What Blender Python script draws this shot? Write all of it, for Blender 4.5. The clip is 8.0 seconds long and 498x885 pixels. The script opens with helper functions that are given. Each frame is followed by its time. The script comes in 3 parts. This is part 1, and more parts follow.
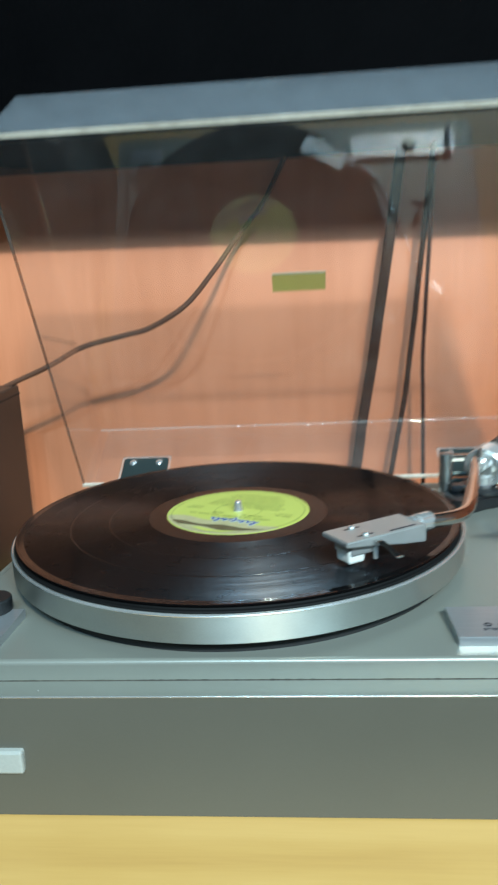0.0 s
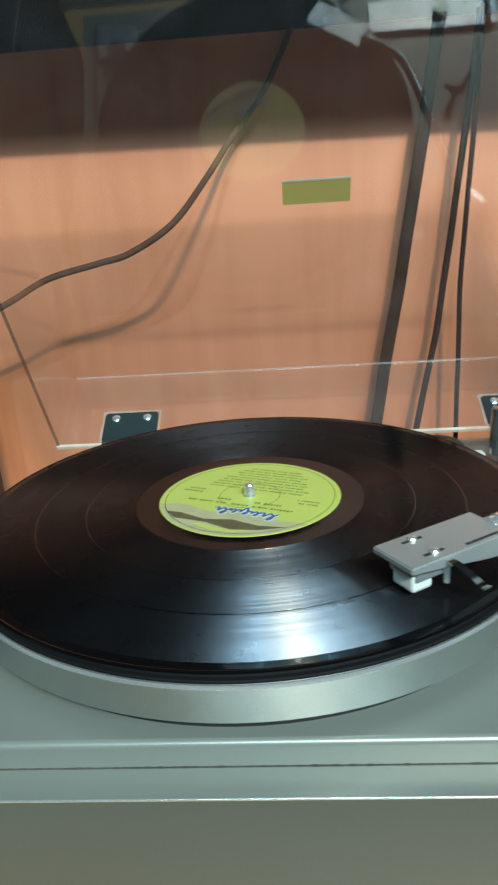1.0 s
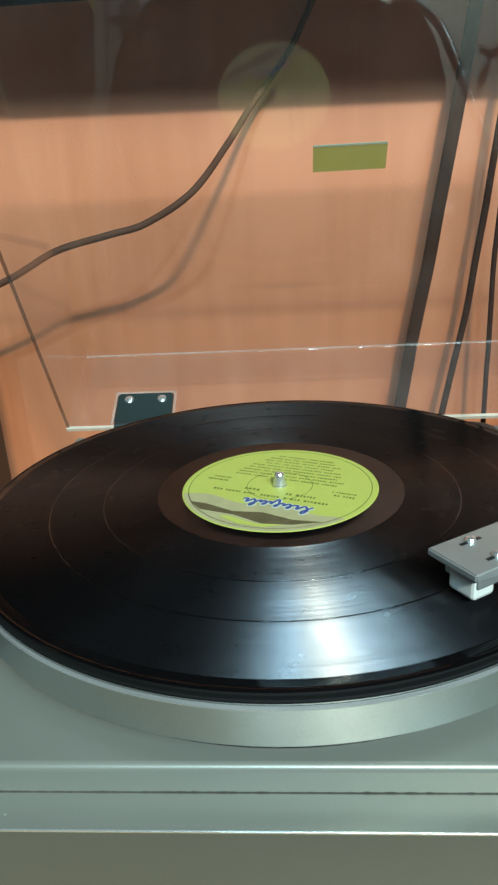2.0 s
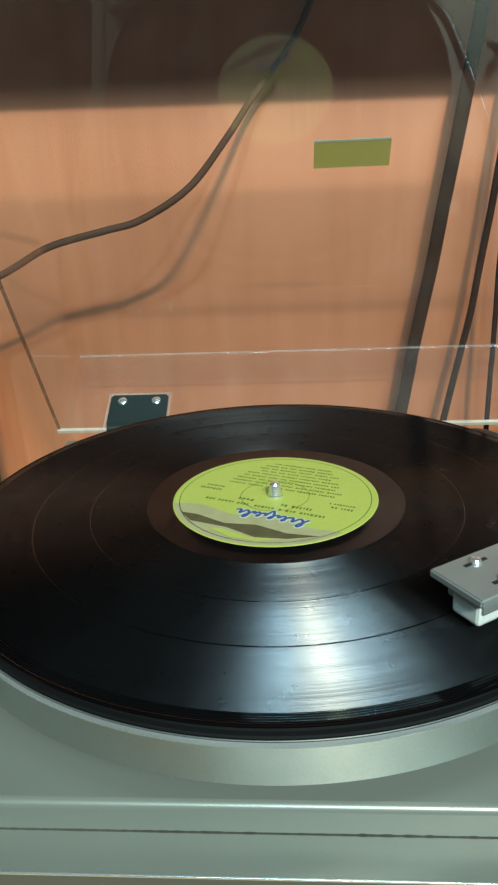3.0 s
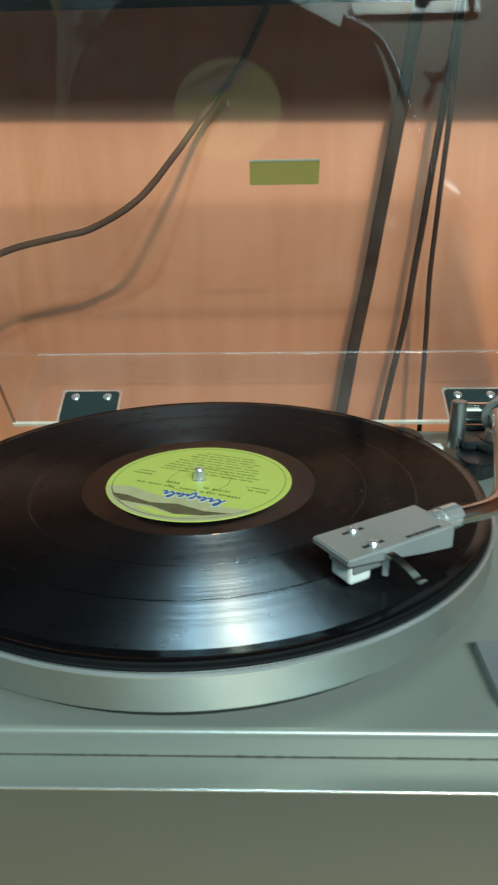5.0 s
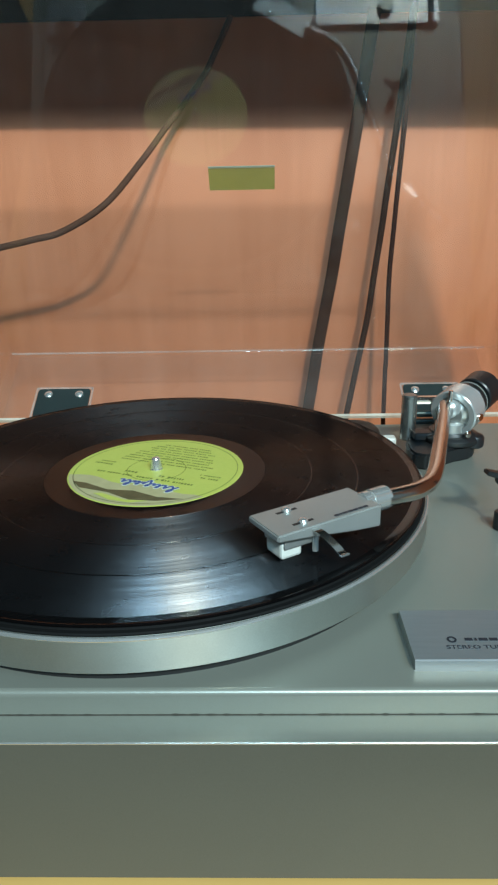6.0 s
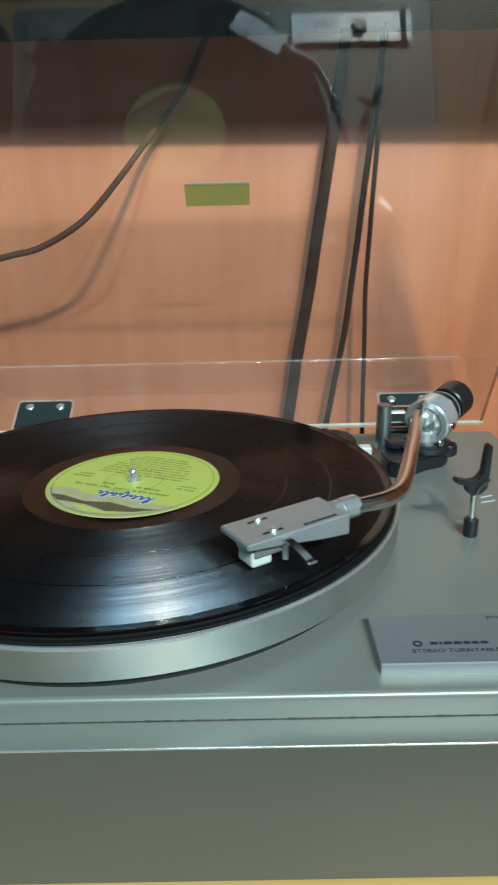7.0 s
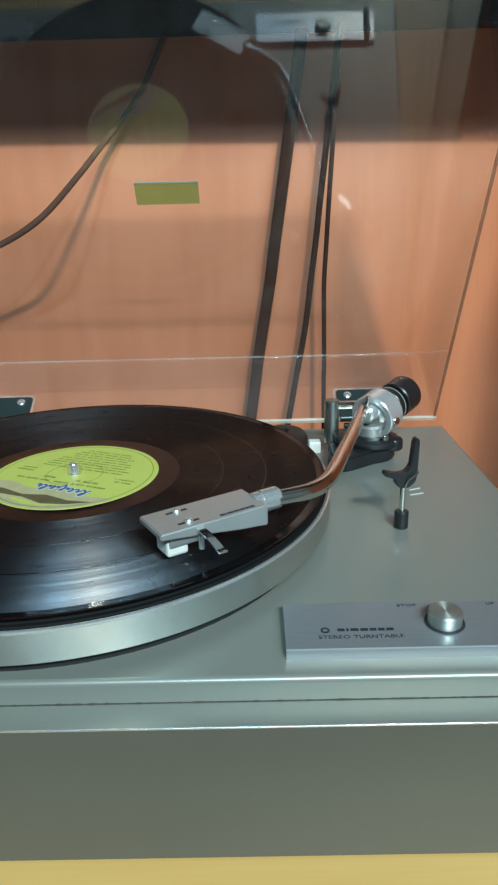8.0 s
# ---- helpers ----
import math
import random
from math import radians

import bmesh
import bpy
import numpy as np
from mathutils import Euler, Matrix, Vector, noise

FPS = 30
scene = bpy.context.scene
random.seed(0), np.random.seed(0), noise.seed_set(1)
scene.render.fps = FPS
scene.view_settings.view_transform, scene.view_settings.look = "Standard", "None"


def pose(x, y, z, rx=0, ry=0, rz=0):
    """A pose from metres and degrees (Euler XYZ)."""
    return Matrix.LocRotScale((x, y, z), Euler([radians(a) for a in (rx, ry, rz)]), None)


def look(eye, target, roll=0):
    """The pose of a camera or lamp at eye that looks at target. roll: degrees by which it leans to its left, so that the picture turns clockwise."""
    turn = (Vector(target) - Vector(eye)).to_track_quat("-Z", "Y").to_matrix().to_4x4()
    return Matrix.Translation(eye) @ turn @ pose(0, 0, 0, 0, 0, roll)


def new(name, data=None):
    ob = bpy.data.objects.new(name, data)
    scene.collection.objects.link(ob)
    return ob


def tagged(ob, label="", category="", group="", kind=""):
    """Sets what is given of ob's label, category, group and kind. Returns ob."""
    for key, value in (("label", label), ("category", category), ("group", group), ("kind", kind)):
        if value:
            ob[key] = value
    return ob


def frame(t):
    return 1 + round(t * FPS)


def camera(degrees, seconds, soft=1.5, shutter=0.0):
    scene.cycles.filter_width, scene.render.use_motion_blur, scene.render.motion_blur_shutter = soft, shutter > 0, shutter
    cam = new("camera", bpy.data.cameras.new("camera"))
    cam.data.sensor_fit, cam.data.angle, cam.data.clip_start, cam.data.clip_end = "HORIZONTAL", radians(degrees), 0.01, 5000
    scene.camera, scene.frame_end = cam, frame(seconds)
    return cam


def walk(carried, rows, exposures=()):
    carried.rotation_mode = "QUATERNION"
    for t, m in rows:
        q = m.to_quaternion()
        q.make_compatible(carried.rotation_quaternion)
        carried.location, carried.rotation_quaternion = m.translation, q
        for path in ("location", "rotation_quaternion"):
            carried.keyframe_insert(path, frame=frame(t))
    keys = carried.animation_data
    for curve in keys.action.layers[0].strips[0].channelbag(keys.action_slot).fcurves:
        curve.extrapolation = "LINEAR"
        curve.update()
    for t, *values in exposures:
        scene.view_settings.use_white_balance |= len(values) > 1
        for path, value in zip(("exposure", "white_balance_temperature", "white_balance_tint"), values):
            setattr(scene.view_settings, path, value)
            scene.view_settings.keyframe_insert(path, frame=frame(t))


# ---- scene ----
# ---- camera ----
cam = camera(41.43, 8.0, soft=2.3, shutter=0.5)
ROWS = [
    (0.0, 0.0426, -0.4391, 0.1389, -11.65, 3.75, 2.60),
    (0.2, 0.0455, -0.4096, 0.1419, -14.04, 5.26, 3.77),
    (0.3, 0.0440, -0.4008, 0.1428, -13.22, 3.07, 3.25),
    (0.4, 0.0401, -0.3843, 0.1480, -16.00, 3.03, 2.65),
    (0.5, 0.0340, -0.3688, 0.1433, -16.76, 3.04, 2.21),
    (0.7, 0.0337, -0.3449, 0.1425, -17.84, 2.58, 2.80),
    (1.0, 0.0236, -0.3321, 0.1442, -18.88, 2.61, 3.55),
    (1.5, 0.0058, -0.3198, 0.1398, -20.14, 2.65, 3.19),
    (3.0, 0.0084, -0.2907, 0.1384, -20.78, 3.05, 2.31),
    (3.5, 0.0048, -0.2948, 0.1362, -21.18, 2.44, 1.02),
    (4.0, 0.0080, -0.2904, 0.1319, -22.38, 2.59, 0.87),
    (4.5, 0.0188, -0.3033, 0.1324, -21.02, 2.47, 0.66),
    (4.8, 0.0297, -0.3144, 0.1363, -20.58, 1.87, 0.64),
    (5.0, 0.0381, -0.3253, 0.1408, -20.15, 1.65, 0.85),
    (6.5, 0.0641, -0.3499, 0.1430, -19.87, 0.69, 1.17),
    (7.0, 0.0699, -0.3540, 0.1455, -19.26, -0.05, 1.32),
    (7.2, 0.0830, -0.3548, 0.1451, -19.15, -0.71, 1.13),
    (7.5, 0.0967, -0.3580, 0.1471, -19.34, -0.83, 1.58),
    (8.0, 0.1075, -0.3624, 0.1455, -19.48, 0.06, 1.40),
]
walk(cam, [(t, pose(x, y, z, 90 + pitch, roll, yaw)) for t, x, y, z, pitch, yaw, roll in ROWS],
     exposures=[(0.0, 0.22, 5900, 8), (0.5, 0.05, 6000, 6), (1.5, 0.02, 6150, 5.5), (3.0, -0.14, 6550, 2.5), (4.0, -0.18, 6550, -1), (5.0, -0.17, 6250, 0), (6.5, -0.20, 6080, 8), (8.0, -0.13, 5950, 7)])

# ---- light: lamps added behind the viewer, out of view, set from highlights and shadows ----
world = bpy.data.worlds.new("room_air")
scene.world = world
world.use_nodes = True
world.node_tree.nodes["Background"].inputs[0].default_value = (0.8, 0.95, 1.0, 1)
world.node_tree.nodes["Background"].inputs[1].default_value = 0.006


def area_lamp(name, eye, target, sx, sy, watts, colour):
    data = bpy.data.lights.new(name, "AREA")
    data.shape, data.size, data.size_y, data.energy, data.color = "RECTANGLE", sx, sy, watts, colour
    ob = new(name, data)
    ob.matrix_world = look(eye, target)
    return ob


area_lamp("ceiling_tube", (0.72, -1.9, 1.6), (0, 0, 0), 2.30, 0.24, 68, (0.57, 0.86, 1.0))
area_lamp("ceiling_lamp", (0.655, -1.9, 1.6), (0, 0, 0), 0.22, 0.06, 50, (1.0, 0.93, 0.70))
# Two small unseen lamps added for glints on the record.
for spot_x in (0.12, 1.08):
    area_lamp("glint_lamp", (spot_x, -1.9, 1.6), (0, 0, 0), 0.045, 0.04, 15, (0.38, 0.72, 1.0))


# ---- materials ----
def material(name):
    m = bpy.data.materials.new(name)
    m.use_nodes = True
    nt = m.node_tree
    return m, nt, nt.nodes["Principled BSDF"]


def node(nt, kind, **values):
    n = nt.nodes.new(kind)
    for key, value in values.items():
        n.inputs[key.replace("_", " ")].default_value = value
    return n


def ramp(nt, source, stops):
    r = nt.nodes.new("ShaderNodeValToRGB")
    while len(r.color_ramp.elements) < len(stops):
        r.color_ramp.elements.new(0.5)
    for e, (p, c) in zip(r.color_ramp.elements, stops):
        e.position, e.color = p, (*c, 1) if len(c) == 3 else c
    nt.links.new(source, r.inputs[0])
    return r.outputs[0]


def coords(nt, scale=(1, 1, 1), turn=(0, 0, 0)):
    tc = nt.nodes.new("ShaderNodeTexCoord")
    mp = nt.nodes.new("ShaderNodeMapping")
    mp.inputs["Scale"].default_value = scale
    mp.inputs["Rotation"].default_value = turn
    nt.links.new(tc.outputs["Object"], mp.inputs[0])
    return mp.outputs[0]


def noise_of(nt, vector, scale, detail=4.0, rough=0.55):
    n = node(nt, "ShaderNodeTexNoise", Scale=scale, Detail=detail, Roughness=rough)
    nt.links.new(vector, n.inputs["Vector"])
    return n.outputs["Fac"]


def bump(nt, bsdf, height, strength, distance):
    b = node(nt, "ShaderNodeBump", Strength=strength, Distance=distance)
    nt.links.new(height, b.inputs["Height"])
    nt.links.new(b.outputs[0], bsdf.inputs["Normal"])
    return b


def grainy(name, dark, light, rough=0.5, metallic=0.0, scale=900, relief=0.15, blotch=14, spread=0.06, stretch=(1, 1, 1)):
    """A surface with fine grain and wide blotches between two near colours."""
    m, nt, p = material(name)
    v = coords(nt, stretch)
    fine, wide = noise_of(nt, v, scale, 3), noise_of(nt, v, blotch, 5)
    mix = node(nt, "ShaderNodeMath")
    mix.operation = "MULTIPLY_ADD"
    mix.inputs[1].default_value = 0.45
    half = node(nt, "ShaderNodeMath")
    half.operation = "MULTIPLY"
    half.inputs[1].default_value = 0.55
    nt.links.new(wide, half.inputs[0])
    nt.links.new(fine, mix.inputs[0])
    nt.links.new(half.outputs[0], mix.inputs[2])
    nt.links.new(ramp(nt, mix.outputs[0], [(0.3, dark), (0.7, light)]), p.inputs["Base Color"])
    p.inputs["Metallic"].default_value = metallic
    r = nt.nodes.new("ShaderNodeMapRange")
    r.inputs["To Min"].default_value, r.inputs["To Max"].default_value = rough - spread, rough + spread
    nt.links.new(wide, r.inputs[0])
    nt.links.new(r.outputs[0], p.inputs["Roughness"])
    bump(nt, p, fine, relief, 0.0003)
    return m


def wood(name, colours, along, scale, rough, relief=0.1, coat=0.0):
    """Veneer: long figure along one axis, fine pores, wide tonal drift."""
    m, nt, p = material(name)
    stretch = [scale] * 3
    stretch[along] = scale * 0.07
    v = coords(nt, stretch)
    warp = noise_of(nt, v, 1.6, 6, 0.62)
    pores = noise_of(nt, coords(nt, [900 if k != along else 24 for k in range(3)]), 1.0, 2)
    drift = noise_of(nt, coords(nt), 5.0, 3)
    add = node(nt, "ShaderNodeMath")
    add.operation = "MULTIPLY_ADD"
    add.inputs[1].default_value = 0.13
    nt.links.new(pores, add.inputs[0])
    nt.links.new(warp, add.inputs[2])
    add2 = node(nt, "ShaderNodeMath")
    add2.operation = "MULTIPLY_ADD"
    add2.inputs[1].default_value = 0.5
    nt.links.new(drift, add2.inputs[0])
    nt.links.new(add.outputs[0], add2.inputs[2])
    n = len(colours)
    stops = [(0.45 + 0.7 * k / (n - 1) * 0.7, c) for k, c in enumerate(colours)]
    nt.links.new(ramp(nt, add2.outputs[0], stops), p.inputs["Base Color"])
    p.inputs["Roughness"].default_value = rough
    p.inputs["Coat Weight"].default_value = coat
    p.inputs["Coat Roughness"].default_value = 0.25
    bump(nt, p, pores, relief, 0.0002)
    return m


def plain(name, colour, rough, metallic=0.0, relief=0.05, scale=1500):
    k = 0.82
    return grainy(name, tuple(c * k for c in colour), colour, rough, metallic, scale, relief, 40, 0.04)


WALL_WOOD = wood("orange_cherry_veneer", [(0.430, 0.130, 0.053), (0.580, 0.201, 0.090), (0.680, 0.255, 0.125)], 2, 11, 0.42)
TABLE_WOOD = wood("honey_beech", [(0.46, 0.255, 0.066), (0.55, 0.325, 0.092), (0.61, 0.375, 0.118)], 0, 22, 0.4, coat=0.2)
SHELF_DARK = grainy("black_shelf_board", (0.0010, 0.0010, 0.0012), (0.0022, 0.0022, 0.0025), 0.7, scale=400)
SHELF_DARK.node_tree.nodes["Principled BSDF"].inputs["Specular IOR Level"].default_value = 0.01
DECK = grainy("silver_grey_paint", (0.224, 0.230, 0.198), (0.257, 0.263, 0.226), 0.36, 0.36, 2600, 0.10, 9, 0.05)
PLINTH = grainy("grey_vinyl_wrap", (0.088, 0.081, 0.062), (0.107, 0.099, 0.076), 0.42, 0.1, 2000, 0.12, 8, 0.05, (1, 1, 1))
PANEL = grainy("brushed_panel", (0.40, 0.42, 0.43), (0.47, 0.49, 0.50), 0.31, 0.72, 700, 0.06, 12, 0.04, (0.06, 1, 1))
CHROME = plain("chrome", (0.78, 0.77, 0.74), 0.10, 1.0, 0.01)
BRUSHED = plain("turned_aluminium", (0.64, 0.65, 0.62), 0.33, 0.8, 0.04)
BRIGHT = plain("bright_steel", (0.85, 0.85, 0.82), 0.2, 0.8, 0.02)
ARM_CHROME = plain("worn_chrome", (0.74, 0.71, 0.66), 0.2, 1.0, 0.02)
GREY_STEEL = plain("grey_steel", (0.36, 0.38, 0.37), 0.24, 0.9, 0.02)
SILVER = plain("satin_silver", (0.70, 0.72, 0.70), 0.24, 0.65, 0.02)
SHELL_METAL = grainy("satin_headshell_metal", (0.48, 0.49, 0.47), (0.56, 0.57, 0.55), 0.34, 0.72, 1800, 0.05, 60)
BLACK_PLASTIC = grainy("black_plastic", (0.008, 0.009, 0.010), (0.016, 0.017, 0.018), 0.36, 0, 1400, 0.1)
BLACK_RUBBER = grainy("black_rubber", (0.010, 0.010, 0.010), (0.02, 0.02, 0.02), 0.6, 0, 900, 0.2)
MAT_RUBBER = grainy("black_mat_rubber", (0.004, 0.004, 0.004), (0.008, 0.008, 0.008), 0.7, 0, 900, 0.2)
MAT_RUBBER.node_tree.nodes["Principled BSDF"].inputs["Specular IOR Level"].default_value = 0.12
CABLE = grainy("black_cable_sheath", (0.028, 0.010, 0.005), (0.058, 0.022, 0.011), 0.75, 0, 700, 0.2)
BROWN_CABLE = grainy("brown_cable_sheath", (0.030, 0.008, 0.004), (0.050, 0.015, 0.008), 0.6, 0, 700, 0.2)
GREY_CABLE = grainy("grey_brown_cable_sheath", (0.105, 0.046, 0.028), (0.165, 0.080, 0.050), 0.6, 0, 700, 0.2)
for sheath in (CABLE, BROWN_CABLE, GREY_CABLE):
    sheath.node_tree.nodes["Principled BSDF"].inputs["Specular IOR Level"].default_value = 0.06
BADGE = grainy("grey_badge_plastic", (0.30, 0.31, 0.28), (0.38, 0.39, 0.35), 0.45, 0, 900, 0.05)
TURNED = plain("turned_platter_aluminium", (0.54, 0.56, 0.50), 0.42, 0.86, 0.03)
_nt = TURNED.node_tree
_p, _tangent = _nt.nodes["Principled BSDF"], _nt.nodes.new("ShaderNodeTangent")
_tangent.direction_type, _tangent.axis = "RADIAL", "Z"
_p.inputs["Anisotropic"].default_value, _p.inputs["Anisotropic Rotation"].default_value = 0.85, 0.25
_nt.links.new(_tangent.outputs[0], _p.inputs["Tangent"])
WHITE_PLASTIC = grainy("ivory_plastic", (0.62, 0.62, 0.56), (0.72, 0.72, 0.66), 0.4, 0, 900, 0.05)
HINGE = grainy("dark_plated_steel", (0.035, 0.055, 0.055), (0.06, 0.085, 0.085), 0.33, 0.6, 900, 0.05)
INK = plain("dark_ink", (0.02, 0.022, 0.03), 0.5)
STICKER = grainy("olive_green_sticker", (0.40, 0.41, 0.11), (0.46, 0.47, 0.14), 0.45, 0, 300, 0.05, 90)
_nt = STICKER.node_tree
_film, _mix = _nt.nodes.new("ShaderNodeBsdfTransparent"), _nt.nodes.new("ShaderNodeMixShader")
_film.inputs[0].default_value, _mix.inputs[0].default_value = (0.82, 0.95, 0.62, 1), 0.55
_nt.links.new(_nt.nodes["Principled BSDF"].outputs[0], _mix.inputs[1])
_nt.links.new(_film.outputs[0], _mix.inputs[2])
_nt.links.new(_mix.outputs[0], _nt.nodes["Material Output"].inputs[0])
STICKER_EDGE = plain("pale_sticker_edge", (0.62, 0.66, 0.5), 0.5)
BOX_BLACK = grainy("black_brown_vinyl", (0.012, 0.010, 0.008), (0.024, 0.02, 0.016), 0.45, 0, 900, 0.2)
ROOM_PAINT = grainy("grey_room_paint", (0.13, 0.135, 0.135), (0.165, 0.17, 0.17), 0.8, 0, 120, 0.1, 3)
ROOM_FLOOR = grainy("brown_room_floor", (0.10, 0.075, 0.05), (0.16, 0.12, 0.08), 0.6, 0, 60, 0.1, 3)
GAP_DIRT = grainy("joint_dirt", (0.02, 0.018, 0.013), (0.06, 0.055, 0.04), 0.85, 0, 700, 0.1)
# Black for the painted shade under the platter rim and the case seam.
GAP_BLACK = plain("shade_and_seam_black", (0.01, 0.01, 0.01), 0.8)


def acrylic(name, tint, haze, contrast=1.0, haze_colour=(0.8, 0.82, 0.8)):
    """Clear acrylic sheet: it lets light through, and mirrors a little more the flatter it is seen."""
    m = bpy.data.materials.new(name)
    m.use_nodes = True
    nt = m.node_tree
    nt.nodes.remove(nt.nodes["Principled BSDF"])
    clear, gloss, mix = (nt.nodes.new("ShaderNodeBsdf" + k) for k in ("Transparent", "Glossy", "Diffuse"))
    clear.inputs[0].default_value = (*tint, 1)
    gloss.inputs["Roughness"].default_value = 0.02
    mix.inputs[0].default_value = (*haze_colour, 1)
    facing = nt.nodes.new("ShaderNodeLayerWeight")
    power = nt.nodes.new("ShaderNodeMath")
    power.operation, power.inputs[1].default_value = "POWER", 5.0
    nt.links.new(facing.outputs["Facing"], power.inputs[0])
    scale = nt.nodes.new("ShaderNodeMath")
    scale.operation = "MULTIPLY_ADD"
    scale.inputs[1].default_value, scale.inputs[2].default_value = 0.95, 0.038
    nt.links.new(power.outputs[0], scale.inputs[0])
    one, two = nt.nodes.new("ShaderNodeMixShader"), nt.nodes.new("ShaderNodeMixShader")
    dust = noise_of(nt, coords(nt), 40, 6, 0.7)
    nt.links.new(ramp(nt, dust, [(0.3, (haze * (1 - 0.6 * contrast),) * 3), (0.75, (haze * (1 + 0.8 * contrast),) * 3)]), one.inputs[0])
    nt.links.new(clear.outputs[0], one.inputs[1])
    nt.links.new(mix.outputs[0], one.inputs[2])
    nt.links.new(scale.outputs[0], two.inputs[0])
    nt.links.new(one.outputs[0], two.inputs[1])
    nt.links.new(gloss.outputs[0], two.inputs[2])
    nt.links.new(two.outputs[0], nt.nodes["Material Output"].inputs[0])
    return m


ACRYLIC = acrylic("clear_acrylic", (0.994, 0.995, 0.994), 0.013, 0.7, (0.78, 0.82, 0.82))
# Sawn edge where it glows with light, painted as pale haze.
ACRYLIC_LIT_EDGE = acrylic("sawn_acrylic_lit_edge", (0.9, 0.88, 0.8), 0.48, 0.6, (0.86, 0.80, 0.68))
ACRYLIC_GLUE = acrylic("glued_acrylic_joint", (0.97, 0.96, 0.94), 0.13, 1.0)
# Dust plus the lamp's bluish haze at flat angles, put into this colour.
LIP_HAZE = acrylic("lip_haze_acrylic", (0.94, 0.95, 0.96), 0.07, 0.25, (0.66, 0.76, 0.84))
REAR_DUST = acrylic("dusty_rear_acrylic", (0.99, 0.985, 0.98), 0.012, 0.5, (0.84, 0.72, 0.64))
# The same sawn edge where it looks dark, painted with a brown tint.
ACRYLIC_DIM_EDGE = acrylic("sawn_acrylic_dim_edge", (0.66, 0.56, 0.44), 0.07)


def vinyl(name, rough, level, wide, tint=(1.0, 0.72, 0.62)):
    """Black vinyl, smooth on the lands and a little rougher in the groove walls."""
    m, nt, p = material(name)
    p.inputs["Base Color"].default_value = (0.0022, 0.002, 0.0022, 1)
    p.inputs["Specular IOR Level"].default_value = level
    p.inputs["IOR"].default_value = 1.62
    p.inputs["Specular Tint"].default_value = (*tint, 1)
    smear = noise_of(nt, coords(nt), wide, 4)
    r = nt.nodes.new("ShaderNodeMapRange")
    r.inputs["To Min"].default_value, r.inputs["To Max"].default_value = rough * 0.85, rough * 1.15
    nt.links.new(smear, r.inputs[0])
    nt.links.new(r.outputs[0], p.inputs["Roughness"])
    return m


VINYL = vinyl("smooth_black_vinyl", 0.11, 0.12, 60)
GROOVED = vinyl("grooved_black_vinyl", 0.285, 0.47, 90, (0.92, 0.95, 1.0))
LAND_VINYL = vinyl("dull_black_vinyl", 0.16, 0.05, 60)
GAP_VINYL = vinyl("polished_black_vinyl", 0.09, 0.4, 60, (0.9, 0.95, 1.0))
LABEL = grainy("yellow_green_label_paper", (0.435, 0.475, 0.088), (0.485, 0.52, 0.108), 0.5, 0, 400, 0.04, 50)
LABEL_INK = plain("label_print", (0.16, 0.20, 0.035), 0.5)
LABEL_TAN = grainy("label_tan_print", (0.36, 0.33, 0.17), (0.46, 0.42, 0.22), 0.5, 0, 200, 0.03, 80)
LABEL_BROWN = grainy("label_brown_print", (0.07, 0.06, 0.025), (0.13, 0.11, 0.05), 0.5, 0, 200, 0.03, 80)
LABEL_BLUE = plain("label_blue_print", (0.05, 0.09, 0.28), 0.5)
LABEL_WHITE = plain("label_white_print", (0.62, 0.66, 0.5), 0.5)


# ---- mesh helpers ----
def finish(bm, smooth=35):
    bmesh.ops.recalc_face_normals(bm, faces=bm.faces)
    for e in bm.edges:
        a = sorted(f.calc_area() for f in e.link_faces)
        e.smooth = len(a) == 2 and e.calc_face_angle(0) < radians(smooth) and a[1] < 5 * a[0]
    for f in bm.faces:
        f.smooth = True


def part(name, bm, mat, parent=None, label="", m=None):
    """Links a bmesh as one mesh object under a thing or a part."""
    finish(bm)
    data = bpy.data.meshes.new(name)
    bm.to_mesh(data)
    bm.free()
    data.materials.append(mat)
    ob = new(name, data)
    if m is not None:
        ob.matrix_world = m
    if parent:
        bpy.context.view_layer.update()
        ob.parent = parent
        ob.matrix_parent_inverse = parent.matrix_world.inverted()
    if label:
        tagged(ob, label)
    return ob


def thing(name, label, category, at=(0, 0, 0), group="", kind=""):
    ob = tagged(new(name), label, category, group, kind)
    ob.location = at
    ob.empty_display_size = 0.02
    bpy.context.view_layer.update()
    return ob


def box(x0, x1, y0, y1, z0, z1, bevel=0.0, segments=2):
    bm = bmesh.new()
    bmesh.ops.create_cube(bm, size=1)
    bmesh.ops.scale(bm, vec=(x1 - x0, y1 - y0, z1 - z0), verts=bm.verts)
    bmesh.ops.translate(bm, vec=((x0 + x1) / 2, (y0 + y1) / 2, (z0 + z1) / 2), verts=bm.verts)
    if bevel:
        bmesh.ops.bevel(bm, geom=list(bm.edges), offset=bevel, segments=segments, affect="EDGES", profile=0.5)
    return bm


def lathe(profile, steps=96, m=None, close=True):
    """Turns a profile of (radius, height) round z."""
    bm = bmesh.new()
    rings = []
    for r, z in profile:
        if r < 1e-6:
            rings.append([bm.verts.new((0, 0, z))])
        else:
            rings.append([bm.verts.new((r * math.cos(2 * math.pi * k / steps), r * math.sin(2 * math.pi * k / steps), z)) for k in range(steps)])
    for a, b in zip(rings, rings[1:]):
        for k in range(steps):
            j = (k + 1) % steps
            if len(a) == 1 and len(b) > 1:
                bm.faces.new((a[0], b[k], b[j]))
            elif len(b) == 1 and len(a) > 1:
                bm.faces.new((a[k], b[0], a[j]))
            elif len(a) > 1:
                bm.faces.new((a[k], b[k], b[j], a[j]))
    if m is not None:
        bm.transform(m)
    return bm


